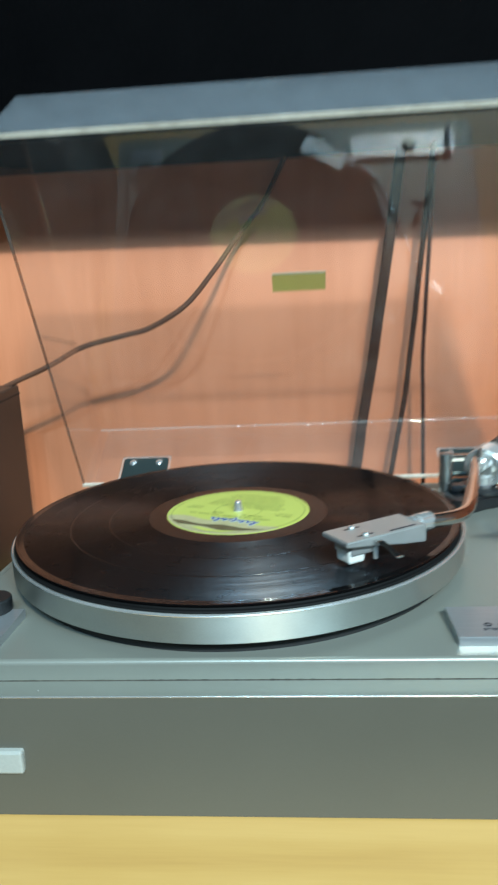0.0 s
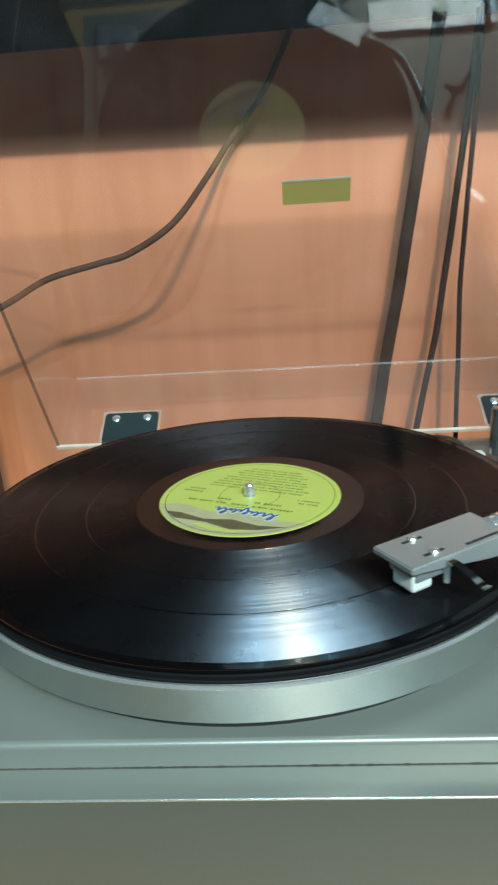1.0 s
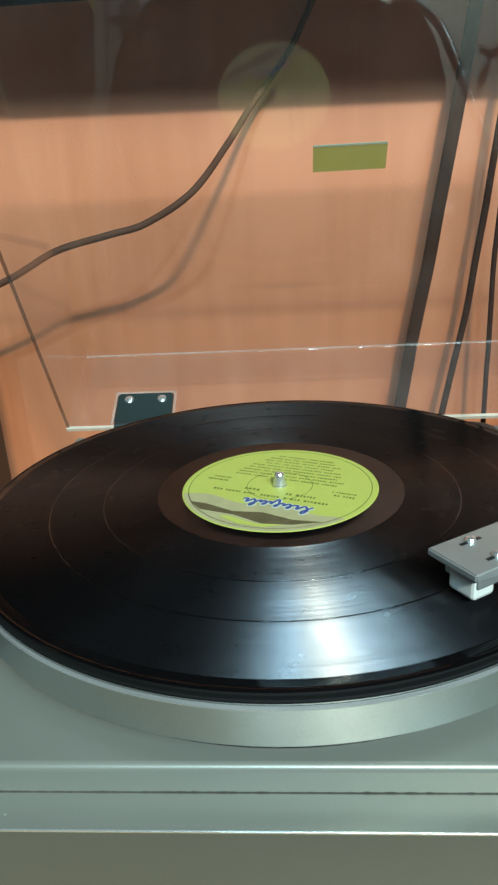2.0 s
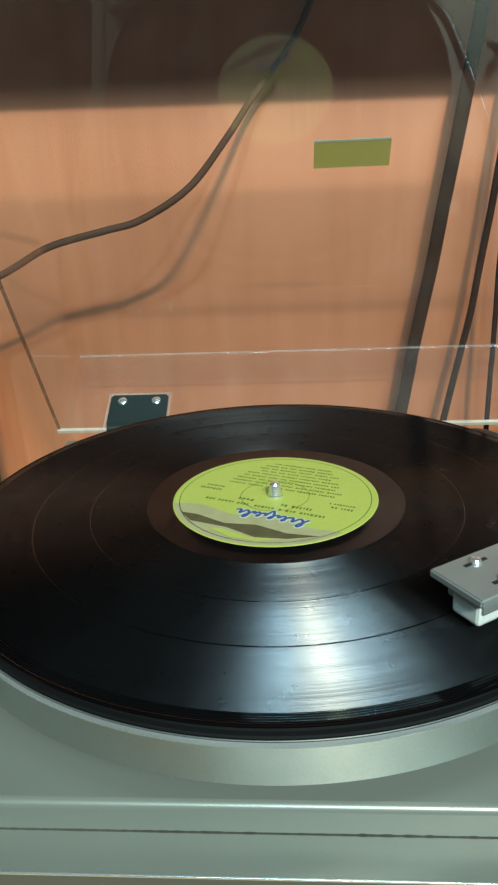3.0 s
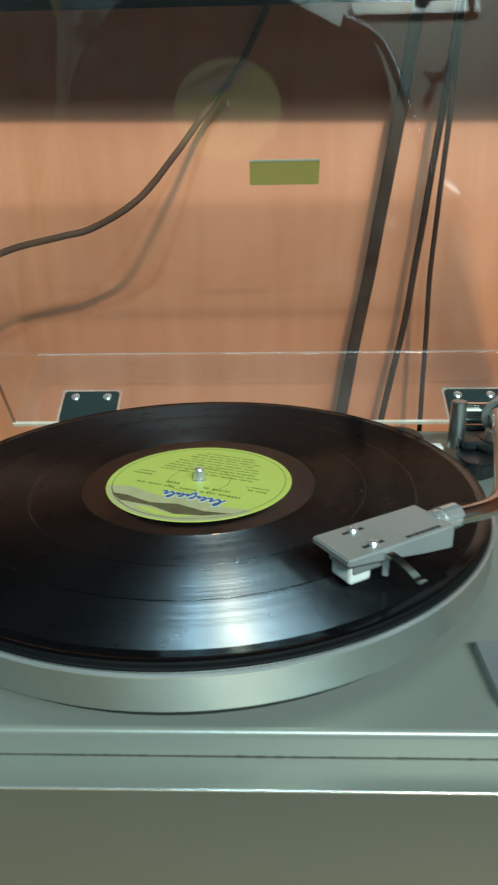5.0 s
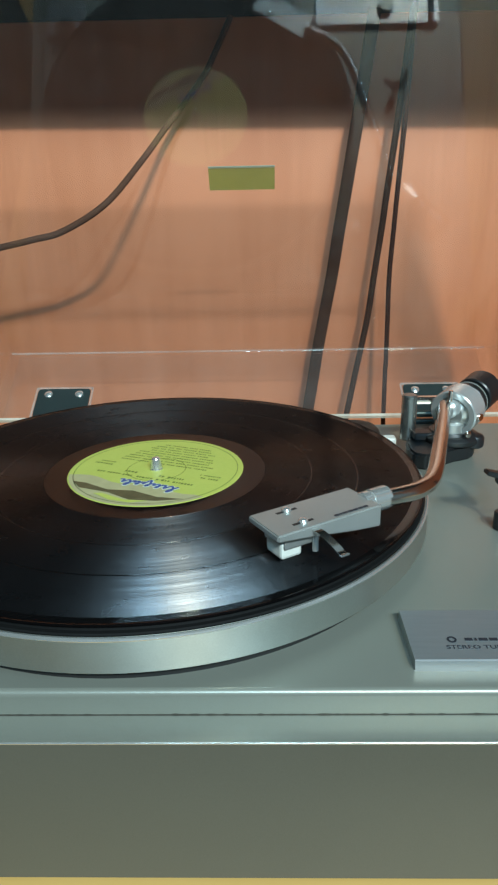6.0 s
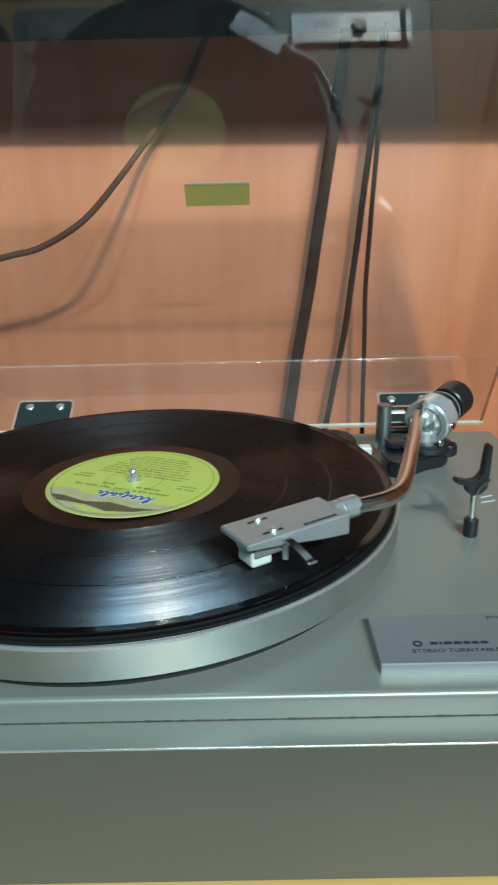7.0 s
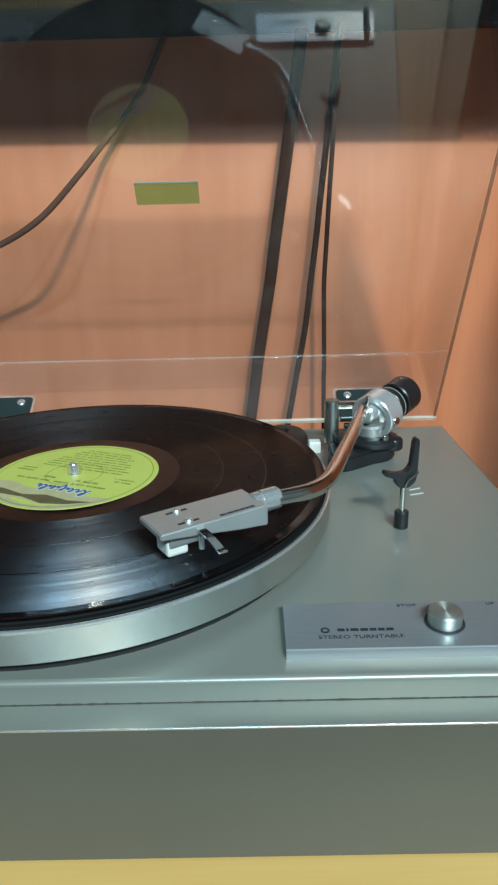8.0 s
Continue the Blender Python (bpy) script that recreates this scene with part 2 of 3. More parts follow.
def between(a, b):
    """The pose whose z runs from a to b."""
    d = Vector(b) - Vector(a)
    return Matrix.Translation(a) @ d.to_track_quat("Z", "Y").to_matrix().to_4x4()


def rod(a, b, r, bevel=None, steps=32):
    h = (Vector(b) - Vector(a)).length
    c = min(r, h) * 0.15 if bevel is None else bevel
    return lathe([(0, 0), (r - c, 0), (r, c), (r, h - c), (r - c, h), (0, h)], steps, between(a, b))


def prism(outline, z0, z1, bevel=0.0):
    """A plate with that outline of (x, y), from z0 up to z1."""
    bm = bmesh.new()
    low = [bm.verts.new((x, y, z0)) for x, y in outline]
    f = bm.faces.new(low)
    out = bmesh.ops.extrude_face_region(bm, geom=[f])
    bmesh.ops.translate(bm, vec=(0, 0, z1 - z0), verts=[v for v in out["geom"] if isinstance(v, bmesh.types.BMVert)])
    if bevel:
        bmesh.ops.bevel(bm, geom=list(bm.edges), offset=bevel, segments=2, affect="EDGES")
    return bm


def smooth_path(points, n=10):
    """A smooth line through the points."""
    p = [Vector(q) for q in points]
    p = [2 * p[0] - p[1]] + p + [2 * p[-1] - p[-2]]
    out = []
    for i in range(1, len(p) - 2):
        for k in range(n):
            t = k / n
            out.append(0.5 * (2 * p[i] + (p[i + 1] - p[i - 1]) * t + (2 * p[i - 1] - 5 * p[i] + 4 * p[i + 1] - p[i + 2]) * t * t
                              + (3 * p[i] - p[i - 1] - 3 * p[i + 1] + p[i + 2]) * t ** 3))
    return out + [p[-2]]


def tube(points, r, steps=12, n=10, flat=1.0, side=None):
    """A round or flat sheath swept along a smooth line."""
    line = smooth_path(points, n)
    bm = bmesh.new()
    rings = []
    ref = Vector(side) if side else None
    for i, q in enumerate(line):
        d = (line[min(i + 1, len(line) - 1)] - line[max(i - 1, 0)]).normalized()
        a = ref if ref else (Vector((0, 0, 1)) if abs(d.z) < 0.9 else Vector((0, 1, 0)))
        a = (a - a.dot(d) * d).normalized()
        b = d.cross(a)
        rings.append([bm.verts.new(q + a * (r * math.cos(2 * math.pi * k / steps)) + b * (r * flat * math.sin(2 * math.pi * k / steps))) for k in range(steps)])
    for a, b in zip(rings, rings[1:]):
        for k in range(steps):
            j = (k + 1) % steps
            bm.faces.new((a[k], a[j], b[j], b[k]))
    bm.faces.new(rings[0])
    bm.faces.new(rings[-1])
    return bm


def lettering(name, text, size, m, parent, mat=INK, stretch=1.0):
    data = bpy.data.curves.new(name, "FONT")
    data.body, data.size, data.extrude = text, size, 0.00012
    data.resolution_u = 3
    temp = new("lettering_draft", data)
    bpy.context.view_layer.update()
    mesh = bpy.data.meshes.new_from_object(temp.evaluated_get(bpy.context.evaluated_depsgraph_get()))
    bpy.data.objects.remove(temp)
    bm = bmesh.new()
    bm.from_mesh(mesh)
    bpy.data.meshes.remove(mesh)
    bm.transform(m @ Matrix.Diagonal((stretch, 1, 1, 1)))
    return part(name, bm, mat, parent)


# ---- the setting ----
TABLE_Z = -0.0998
WALL_Y = 0.285


def structure(name, bm, mat, label, category):
    return tagged(part(name, bm, mat), label, category, kind="structure")


structure("table_top", box(-0.9, 0.9, -0.225, 0.193, TABLE_Z - 0.03, TABLE_Z, 0.002), TABLE_WOOD, "honey-coloured wooden board under the record player", "shelf board")
structure("wall_back", box(-0.9, 0.9, WALL_Y, WALL_Y + 0.018, -0.5, 0.2865), WALL_WOOD, "orange cherry-veneered back panel of the cabinet", "back panel")
# Unseen side panel, added to shade the right of the table and back panel.
structure("wall_cabinet_side", box(0.392, 0.410, -0.11, WALL_Y - 0.0005, TABLE_Z + 0.0003, 0.2866), WALL_WOOD, "unseen orange cherry-veneered side panel, added to shade the cabinet's right", "side panel")
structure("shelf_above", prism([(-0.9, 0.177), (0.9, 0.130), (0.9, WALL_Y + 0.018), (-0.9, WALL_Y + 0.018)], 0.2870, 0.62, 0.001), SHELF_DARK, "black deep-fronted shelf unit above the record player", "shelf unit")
structure("wall_room_back", box(-2.6, 2.6, 0.36, 0.4, -0.9, 2.1), ROOM_PAINT, "plain grey room wall behind the cabinet", "wall")
structure("wall_room_front", box(-2.6, 2.6, -2.75, -2.7, -0.9, 2.1), ROOM_PAINT, "plain grey room wall facing the cabinet", "wall")
structure("wall_room_left", box(-2.65, -2.6, -2.7, 0.36, -0.9, 2.1), ROOM_PAINT, "plain grey side wall of the room", "wall")
structure("wall_room_right", box(2.6, 2.65, -2.7, 0.36, -0.9, 2.1), ROOM_PAINT, "plain grey side wall of the room", "wall")
structure("floor", box(-2.65, 2.65, -2.75, 0.4, -0.95, -0.9), ROOM_FLOOR, "plain brown room floor", "floor")
structure("ceiling", box(-2.65, 2.65, -2.75, 0.4, 2.1, 2.15), ROOM_PAINT, "plain grey room ceiling", "ceiling")

# ---- the record player ----
player = thing("turntable", "silver-grey record player with raised clear dust cover on a wooden board", "record player", (0.045, 0, TABLE_Z))
X0, X1 = -0.172, 0.264
DECK_Z = -0.0277


def plinth_body():
    """Front leaning slightly out, a ledge under the deck plate."""
    bm = bmesh.new()
    outline = [(-0.1690, TABLE_Z + 0.0008), (-0.1637, -0.0392), (0.160, -0.0392), (0.160, TABLE_Z + 0.0008)]
    a = [bm.verts.new((X0, y, z)) for y, z in outline]
    b = [bm.verts.new((X1, y, z)) for y, z in outline]
    bm.faces.new(a)
    bm.faces.new(b)
    for k in range(len(a)):
        j = (k + 1) % len(a)
        bm.faces.new((a[k], a[j], b[j], b[k]))
    return bm


for fx in (X0 + 0.03, X1 - 0.03):
    for fy in (-0.135, 0.125):
        part("rubber_foot", lathe([(0, 0), (0.011, 0), (0.0115, 0.0004), (0.0115, 0.0019), (0, 0.0019)], 32, pose(fx, fy, TABLE_Z)), BLACK_RUBBER, player)
plinth = part("plinth", plinth_body(), PLINTH, player, "grey plinth with a narrow ledge round the top")
part("plinth_ledge", box(X0 - 0.0003, X1 + 0.0003, -0.1636, 0.158, -0.0391, -0.0386, 0.0002), DECK, plinth, "pale grey ledge with a bright front edge")
part("ledge_trim", box(X0, X1, -0.1641, -0.1634, -0.0393, -0.0384, 0.0003, 3), BRIGHT, plinth, "bright bare-metal edge trim")


def gap_dirt(seed):
    """A thin uneven line of dirt in the joint between the deck plate and the ledge."""
    g, bm, n = random.Random(seed), bmesh.new(), 260
    rows = []
    for k in range(n + 1):
        px_ = -0.1545 + (X1 + 0.1535) * k / n
        h = 0.0003 + 0.0003 * abs(g.gauss(0, 0.8)) * (0.4 + abs(noise.noise((px_ * 40, 0, seed))))
        rows.append([bm.verts.new((px_, y, z)) for y, z in ((-0.1504 - h * 0.5, -0.03865), (-0.15028, -0.0385 + h), (-0.1495, -0.0385 + h))])
    for a, b in zip(rows, rows[1:]):
        bm.faces.new((a[0], b[0], b[1], a[1]))
        bm.faces.new((a[1], b[1], b[2], a[2]))
    return bm


def deck_body():
    """A folded metal plate: the top edges and corners rounded, the lower edge sharp."""
    bm = box(-0.157, X1, -0.1502, 0.159, -0.0384, DECK_Z)
    bmesh.ops.bevel(bm, geom=[e for e in bm.edges if max(v.co.z for v in e.verts) > -0.03], offset=0.0023, segments=4, affect="EDGES", profile=0.5)
    return bm


part("joint_dirt", gap_dirt(4), GAP_DIRT, plinth)
part("front_badge", box(-0.135, -0.0935, -0.1695, -0.160, -0.0765, -0.0645, 0.0012), BADGE, plinth, "pale grey badge on the front")
deck = part("deck_plate", deck_body(), DECK, player, "flat silver-grey painted metal top plate")

# platter: a turned rim, tapering down, with a rubber mat
platter = part("platter", lathe([(0, -0.0190), (0.1492, -0.0190), (0.1500, -0.0195), (0.1504, -0.0195), (0.1507, -0.0191), (0.1506, -0.0056), (0.1504, -0.0049), (0.1499, -0.0045), (0.1490, -0.0044), (0.1488, -0.0050), (0.02, -0.0050), (0, -0.0050)], 192),
               TURNED, player, "turned aluminium platter with a bright upright rim")
part("platter_mat", lathe([(0, -0.0050), (0.1486, -0.0050), (0.1488, -0.0040), (0.1484, -0.0034), (0.1468, -0.0032), (0.1462, -0.0020), (0, -0.0020)], 128), MAT_RUBBER, platter)
# Brighter ring added to draw the highlight line on the rim's edge.
part("rim_highlight", lathe([(0.1494, -0.0044), (0.1500, -0.0042), (0.1506, -0.0045), (0.1509, -0.0051), (0.1508, -0.0055), (0.1500, -0.0056), (0.1494, -0.0044)], 192), BRIGHT, platter, "bright ring added as the highlight along the rim")
# Black ring in place of the shade between platter rim and deck.
part("under_rim_shade", lathe([(0.1430, -0.0277), (0.1430, -0.0189), (0.138, -0.0189), (0.138, -0.0277), (0.1430, -0.0277)], 96), GAP_BLACK, platter)
part("spindle", lathe([(0, -0.004), (0.0036, -0.004), (0.0036, 0.0006), (0.0034, 0.0012), (0.0025, 0.0062), (0.0020, 0.0070), (0.0012, 0.0073), (0, 0.0073)], 32), BRIGHT, platter, "short polished steel spindle")

# control panel, a thin wedge, with knob and cue lever
PX0, PX1, PY0, PY1 = 0.1183, 0.2395, -0.1395, -0.1065


def panel_wedge(x0, x1, y0, y1, front, back):
    bm = bmesh.new()
    prof = [(y0, DECK_Z - 0.0005), (y0 + 0.0008, DECK_Z + front - 0.0004), (y0 + 0.0014, DECK_Z + front), (y1 - 0.0006, DECK_Z + back), (y1, DECK_Z + back - 0.0005), (y1, DECK_Z - 0.0005)]
    a, b = ([bm.verts.new((x, y, z)) for y, z in prof] for x in (x0, x1))
    bm.faces.new(a)
    bm.faces.new(b)
    for k in range(len(prof)):
        j = (k + 1) % len(prof)
        bm.faces.new((a[k], a[j], b[j], b[k]))
    return bm


FH, BH = 0.0044, 0.0052
control = part("control_panel", panel_wedge(PX0, PX1, PY0, PY1, FH, BH), PANEL, player, "brushed silver control panel with dark lettering")
PZ = lambda y: DECK_Z + FH + (BH - FH) * (y - PY0) / (PY1 - PY0) + 0.0001
flat_on = lambda x, y: pose(x, y, PZ(y))
lettering("stereo_turntable_lettering", "STEREO TURNTABLE", 0.0031, flat_on(0.1320, -0.1321), control, stretch=1.25)
lettering("stop_lettering", "STOP", 0.0024, flat_on(0.1688, -0.1106), control, stretch=1.55)
lettering("up_lettering", "UP", 0.0026, flat_on(0.2085, -0.1105), control, stretch=1.2)
x = 0.1405
for width in (0.0030, 0.0009, 0.0034, 0.0032, 0.0027, 0.0027, 0.0030):
    part("brand_bar", box(x, x + width, -0.1274, -0.1257, PZ(-0.126), PZ(-0.126) + 0.0002), INK, control)
    x += width + 0.0008
part("brand_emblem", lathe([(0.0011, 0), (0.0019, 0), (0.0019, 0.0002), (0.0011, 0.0002), (0.0011, 0)], 24, flat_on(0.1353, -0.1266)), INK, control)
part("cue_mark", box(0.2075, 0.2135, -0.1312, -0.1292, PZ(-0.13), PZ(-0.13) + 0.0002), INK, control)
KX, KY = 0.1868, -0.1225
# Flat black disc drawing the shade in the gap round the knob.
part("knob_gap_shade", lathe([(0, 0), (0.0085, 0), (0.0085, 0.0003), (0, 0.0003)], 40, flat_on(KX, KY)), INK, control)
knob = part("start_knob", lathe([(0.0072, 0), (0.0072, 0.0052), (0.0068, 0.0060), (0.0058, 0.0062), (0.001, 0.0058), (0, 0.0058)], 56, flat_on(KX, KY)), TURNED, control, "turned aluminium knob")
part("cue_lever", box(0.2295, 0.2345, -0.139, -0.108, PZ(-0.12), PZ(-0.12) + 0.004, 0.001), BLACK_PLASTIC, control, "black cue lever")
selector = part("selector_panel", panel_wedge(-0.152, -0.114, PY0, PY1 + 0.004, FH, BH), PANEL, player, "brushed silver plate of the selector")
part("selector_knob", lathe([(0.0105, 0), (0.0105, 0.0065), (0.0098, 0.0075), (0, 0.0075)], 40, pose(-0.1315, -0.104, PZ(-0.104))), BLACK_PLASTIC, selector, "round black selector knob")

# ---- tonearm ----
ARM_Z = 0.0112
arm = part("tonearm", tube([(0.1835, 0.080, ARM_Z), (0.1760, 0.054, ARM_Z), (0.1680, 0.027, ARM_Z), (0.1570, -0.009, ARM_Z), (0.1494, -0.033, ARM_Z),
                            (0.1428, -0.0485, ARM_Z), (0.1345, -0.0590, ARM_Z + 0.0006), (0.1262, -0.0652, ARM_Z + 0.0012), (0.1170, -0.0706, ARM_Z + 0.0018)], 0.0042, 20),
           ARM_CHROME, player, "polished S-shaped chrome tube")
AX = Vector((0.0444, 0.0279, 0)).normalized()
ANG = math.degrees(math.atan2(AX.y, AX.x))
HB = Vector((0.1052, -0.0762, 0.0130))
collar_profile = [(0, 0), (0.0050, 0), (0.0054, 0.0005), (0.0054, 0.0036), (0.0050, 0.0039), (0.0050, 0.0046), (0.0057, 0.0049), (0.0057, 0.0138), (0.0052, 0.0146), (0, 0.0146)]
part("arm_collar", lathe(collar_profile, 14, between(HB + AX * 0.0004, HB + AX)), BRIGHT, arm, "polished faceted locking collar")


def head_shell():
    """A bent metal shell: flat top, side walls growing towards the arm."""
    bm = bmesh.new()
    L, w = 0.0545, 0.0116
    rows = [(0, 0.0030, 0.0006), (0.018, 0.0052, 0), (0.040, 0.0088, 0), (L, 0.0104, 0)]
    top = [[bm.verts.new((s, sg * w, 0)) for sg in (-1, 1)] for s, h, _ in rows]
    low = [[bm.verts.new((s, sg * w, -h)) for sg in (-1, 1)] for s, h, _ in rows]
    for i in range(len(rows) - 1):
        bm.faces.new((top[i][0], top[i + 1][0], top[i + 1][1], top[i][1]))
        bm.faces.new((low[i][0], low[i][1], low[i + 1][1], low[i + 1][0]))
        for k in (0, 1):
            bm.faces.new((top[i][k], low[i][k], low[i + 1][k], top[i + 1][k]))
    bm.faces.new((top[0][0], top[0][1], low[0][1], low[0][0]))
    bm.faces.new((top[-1][0], top[-1][1], low[-1][1], low[-1][0]))
    bmesh.ops.recalc_face_normals(bm, faces=bm.faces)
    bmesh.ops.bevel(bm, geom=[e for e in bm.edges if e.calc_face_angle(0) > 0.6], offset=0.0006, segments=2, affect="EDGES")
    return bm


HS = Matrix.Translation((0.0606, -0.1037, 0.0165)) @ pose(0, 0, 0, 0, 0, ANG)
local = lambda bm: (bm.transform(HS), bm)[1]
shell = part("headshell", local(head_shell()), SHELL_METAL, arm, "satin grey headshell with two screws")
for sy in (-0.0062, 0.0062):
    part("shell_slot", local(box(0.0108, 0.0212, sy - 0.0008, sy + 0.0008, -0.0002, 0.0001)), BLACK_PLASTIC, arm)
    part("shell_screw", local(lathe([(0, 0), (0.0021, 0), (0.0021, 0.0007), (0.0016, 0.0014), (0.0006, 0.0016), (0, 0.0013)], 20, pose(0.0160, sy, 0.0001))), BRIGHT, arm)
x = 0.0305
for width in (0.0024, 0.0008, 0.0026, 0.0025, 0.0022, 0.0022, 0.0024):
    part("shell_brand_bar", local(box(x, x + width, -0.0096, -0.0082, 0.0, 0.0002)), INK, arm)
    x += width + 0.0005
part("cartridge_body", local(box(0.0055, 0.0235, -0.0080, 0.0080, -0.0100, -0.0028, 0.0008)), SHELL_METAL, arm, "grey cartridge under the headshell")
part("stylus_holder", local(box(0.0045, 0.0150, -0.0072, 0.0050, -0.0146, -0.0062, 0.0014)), WHITE_PLASTIC, arm, "ivory stylus holder")
part("stylus", local(rod((0.0085, -0.001, -0.0140), (0.0070, -0.001, -0.0162), 0.0004, steps=8)), CHROME, arm)
part("cartridge_pin", local(rod((0.0205, -0.0090, -0.0135), (0.0205, -0.0090, -0.003), 0.0014, steps=16)), SILVER, arm)
lift = smooth_path([(0.0185, -0.0115, -0.0022), (0.0190, -0.0165, -0.0026), (0.0200, -0.0225, -0.0050), (0.0206, -0.0268, -0.0070), (0.0206, -0.0290, -0.0066)], 6)


def strip(line, half, thick):
    bm = bmesh.new()
    rows = [[bm.verts.new(q + Vector((dx, 0, dz))) for dx, dz in ((-half, 0), (half, 0), (half, thick), (-half, thick))] for q in line]
    for a, b in zip(rows, rows[1:]):
        for k in range(4):
            j = (k + 1) % 4
            bm.faces.new((a[k], a[j], b[j], b[k]))
    bm.faces.new(rows[0])
    bm.faces.new(rows[-1])
    return bm


part("finger_lift", local(strip(lift, 0.0018, 0.0008)), CHROME, arm, "bent chrome finger lift")

# bearing, counterweight and base
PIV = Vector((0.1955, 0.0905, 0.0050))
DT = Vector((0.048, 0.056, 0.012)).normalized()
bearing = part("bearing_ring", lathe([(0.0118, -0.0078), (0.0156, -0.0078), (0.0163, -0.0070), (0.0163, 0.0080), (0.0156, 0.0088), (0.0118, 0.0088), (0.0118, -0.0078)], 64, between(PIV, PIV + DT)),
               SILVER, player, "silvery bearing ring of the tonearm")
part("bearing_core", lathe([(0, -0.0085), (0.0070, -0.0080), (0.0100, -0.0050), (0.0119, -0.0040), (0.0119, 0.0060), (0.0080, 0.0080), (0, 0.0080)], 40, between(PIV, PIV + DT)), BRUSHED, bearing)
part("bearing_boss", rod(PIV + Vector((-0.011, -0.0115, 0.003)), PIV + DT * 0.002 + Vector((-0.001, 0, 0.003)), 0.0066, 0.0015), SILVER, bearing)
part("bearing_pin", rod(PIV + Vector((-0.0085, -0.010, 0.008)), PIV + Vector((-0.0085, -0.010, 0.0165)), 0.0015), CHROME, bearing)
part("bearing_screw", rod(PIV + Vector((0.0115, -0.0155, -0.001)), PIV + Vector((0.0105, -0.0140, -0.001)), 0.0026), CHROME, bearing)
part("bearing_screw", rod(PIV + Vector((0.004, -0.0175, -0.0125)), PIV + Vector((0.003, -0.0160, -0.0125)), 0.0024), CHROME, bearing)
W0 = PIV + DT * 0.0120
part("counterweight_stub", rod(PIV, W0 + DT * 0.018, 0.0080), BLACK_PLASTIC, bearing)
part("tracking_dial", lathe([(0, 0), (0.0124, 0), (0.0134, 0.0012), (0.0134, 0.0068), (0.0126, 0.0076), (0, 0.0076)], 56, between(W0, W0 + DT)), BLACK_PLASTIC, bearing, "black tracking dial with a pale scale line")
part("dial_line", lathe([(0.0134, 0.0054), (0.0137, 0.0054), (0.0137, 0.0060), (0.0134, 0.0060), (0.0134, 0.0054)], 56, between(W0, W0 + DT)), BADGE, bearing)
W1 = W0 + DT * 0.0115
part("counterweight", lathe([(0, 0), (0.0128, 0), (0.0136, 0.001), (0.0136, 0.0175), (0.0124, 0.0190), (0.0060, 0.0190), (0.0055, 0.0175), (0, 0.0175)], 56, between(W1, W1 + DT)), BLACK_PLASTIC, bearing, "heavy black counterweight")
base_ring = smooth_path([(0.1610, 0.0640, 0), (0.1690, 0.0595, 0), (0.1800, 0.0650, 0), (0.1920, 0.0735, 0), (0.2040, 0.0790, 0), (0.2095, 0.0900, 0), (0.2080, 0.1040, 0), (0.1980, 0.1150, 0), (0.1800, 0.1150, 0), (0.1670, 0.1040, 0), (0.1600, 0.0840, 0), (0.1596, 0.0720, 0)], 2)
pivot = part("pivot_base", prism([(q.x, q.y) for q in base_ring], DECK_Z, -0.0165, 0.0016), BLACK_PLASTIC, player, "black moulded base under the tonearm")
part("pivot_collar", lathe([(0, 0), (0.0192, 0), (0.0200, 0.0012), (0.0200, 0.0034), (0.0188, 0.0048), (0.0150, 0.0060), (0.0140, 0.0074), (0, 0.0076)], 56, pose(0.1925, 0.0920, -0.0168)), BLACK_PLASTIC, pivot)
part("pivot_lobe", lathe([(0, 0), (0.0072, 0), (0.0080, 0.001), (0.0080, 0.0064), (0.0070, 0.0080), (0.0040, 0.0086), (0, 0.0087)], 36, pose(0.2062, 0.0862, -0.0200)), BLACK_PLASTIC, pivot)
part("pivot_column", rod((0.1915, 0.0905, -0.012), (0.1915, 0.0905, -0.002), 0.0105), BRUSHED, pivot)
part("lift_post", rod((0.1640, 0.0985, -0.0190), (0.1640, 0.0985, 0.0140), 0.0054, 0.0008), GREY_STEEL, pivot, "polished cylinder of the arm lift")
part("lift_bridge", box(0.1645, 0.186, 0.0955, 0.1015, 0.007, 0.0125, 0.001), CHROME, pivot)
part("lift_rail", box(0.1655, 0.181, 0.085, 0.097, -0.016, -0.0105, 0.0015), BLACK_PLASTIC, pivot)
part("pickup_stop", box(0.1475, 0.1565, 0.098, 0.107, DECK_Z, -0.0185, 0.0012), WHITE_PLASTIC, player, "small white stop on the deck")

# arm rest: a black foot, a chrome pin and a forked cradle
rest = part("arm_rest_foot", rod((0.1897, -0.0235, DECK_Z), (0.1897, -0.0235, -0.0172), 0.0040, 0.0006), BLACK_PLASTIC, player, "black foot of the arm rest")
part("arm_rest_pin", rod((0.1897, -0.0235, -0.0175), (0.1897, -0.0235, -0.002), 0.0017), CHROME, rest)


def cradle():
    pts = [(-0.0120, 0.0070), (-0.0112, 0.0082), (-0.0040, 0.0062), (0.0005, 0.0070), (0.0032, 0.0105), (0.0045, 0.0250), (0.0058, 0.0266), (0.0076, 0.0255),
           (0.0074, 0.0060), (0.0066, 0.0010), (0.0030, -0.0022), (-0.0022, -0.0024), (-0.0048, 0.0000), (-0.0052, 0.0032), (-0.0116, 0.0056)]
    bm = prism(pts, -0.0026, 0.0026, 0.0005)
    bm.transform(pose(0.1893, -0.0240, 0.0000, 90, 0, 8))
    return bm


part("arm_rest_cradle", cradle(), BLACK_PLASTIC, rest, "black forked cradle")
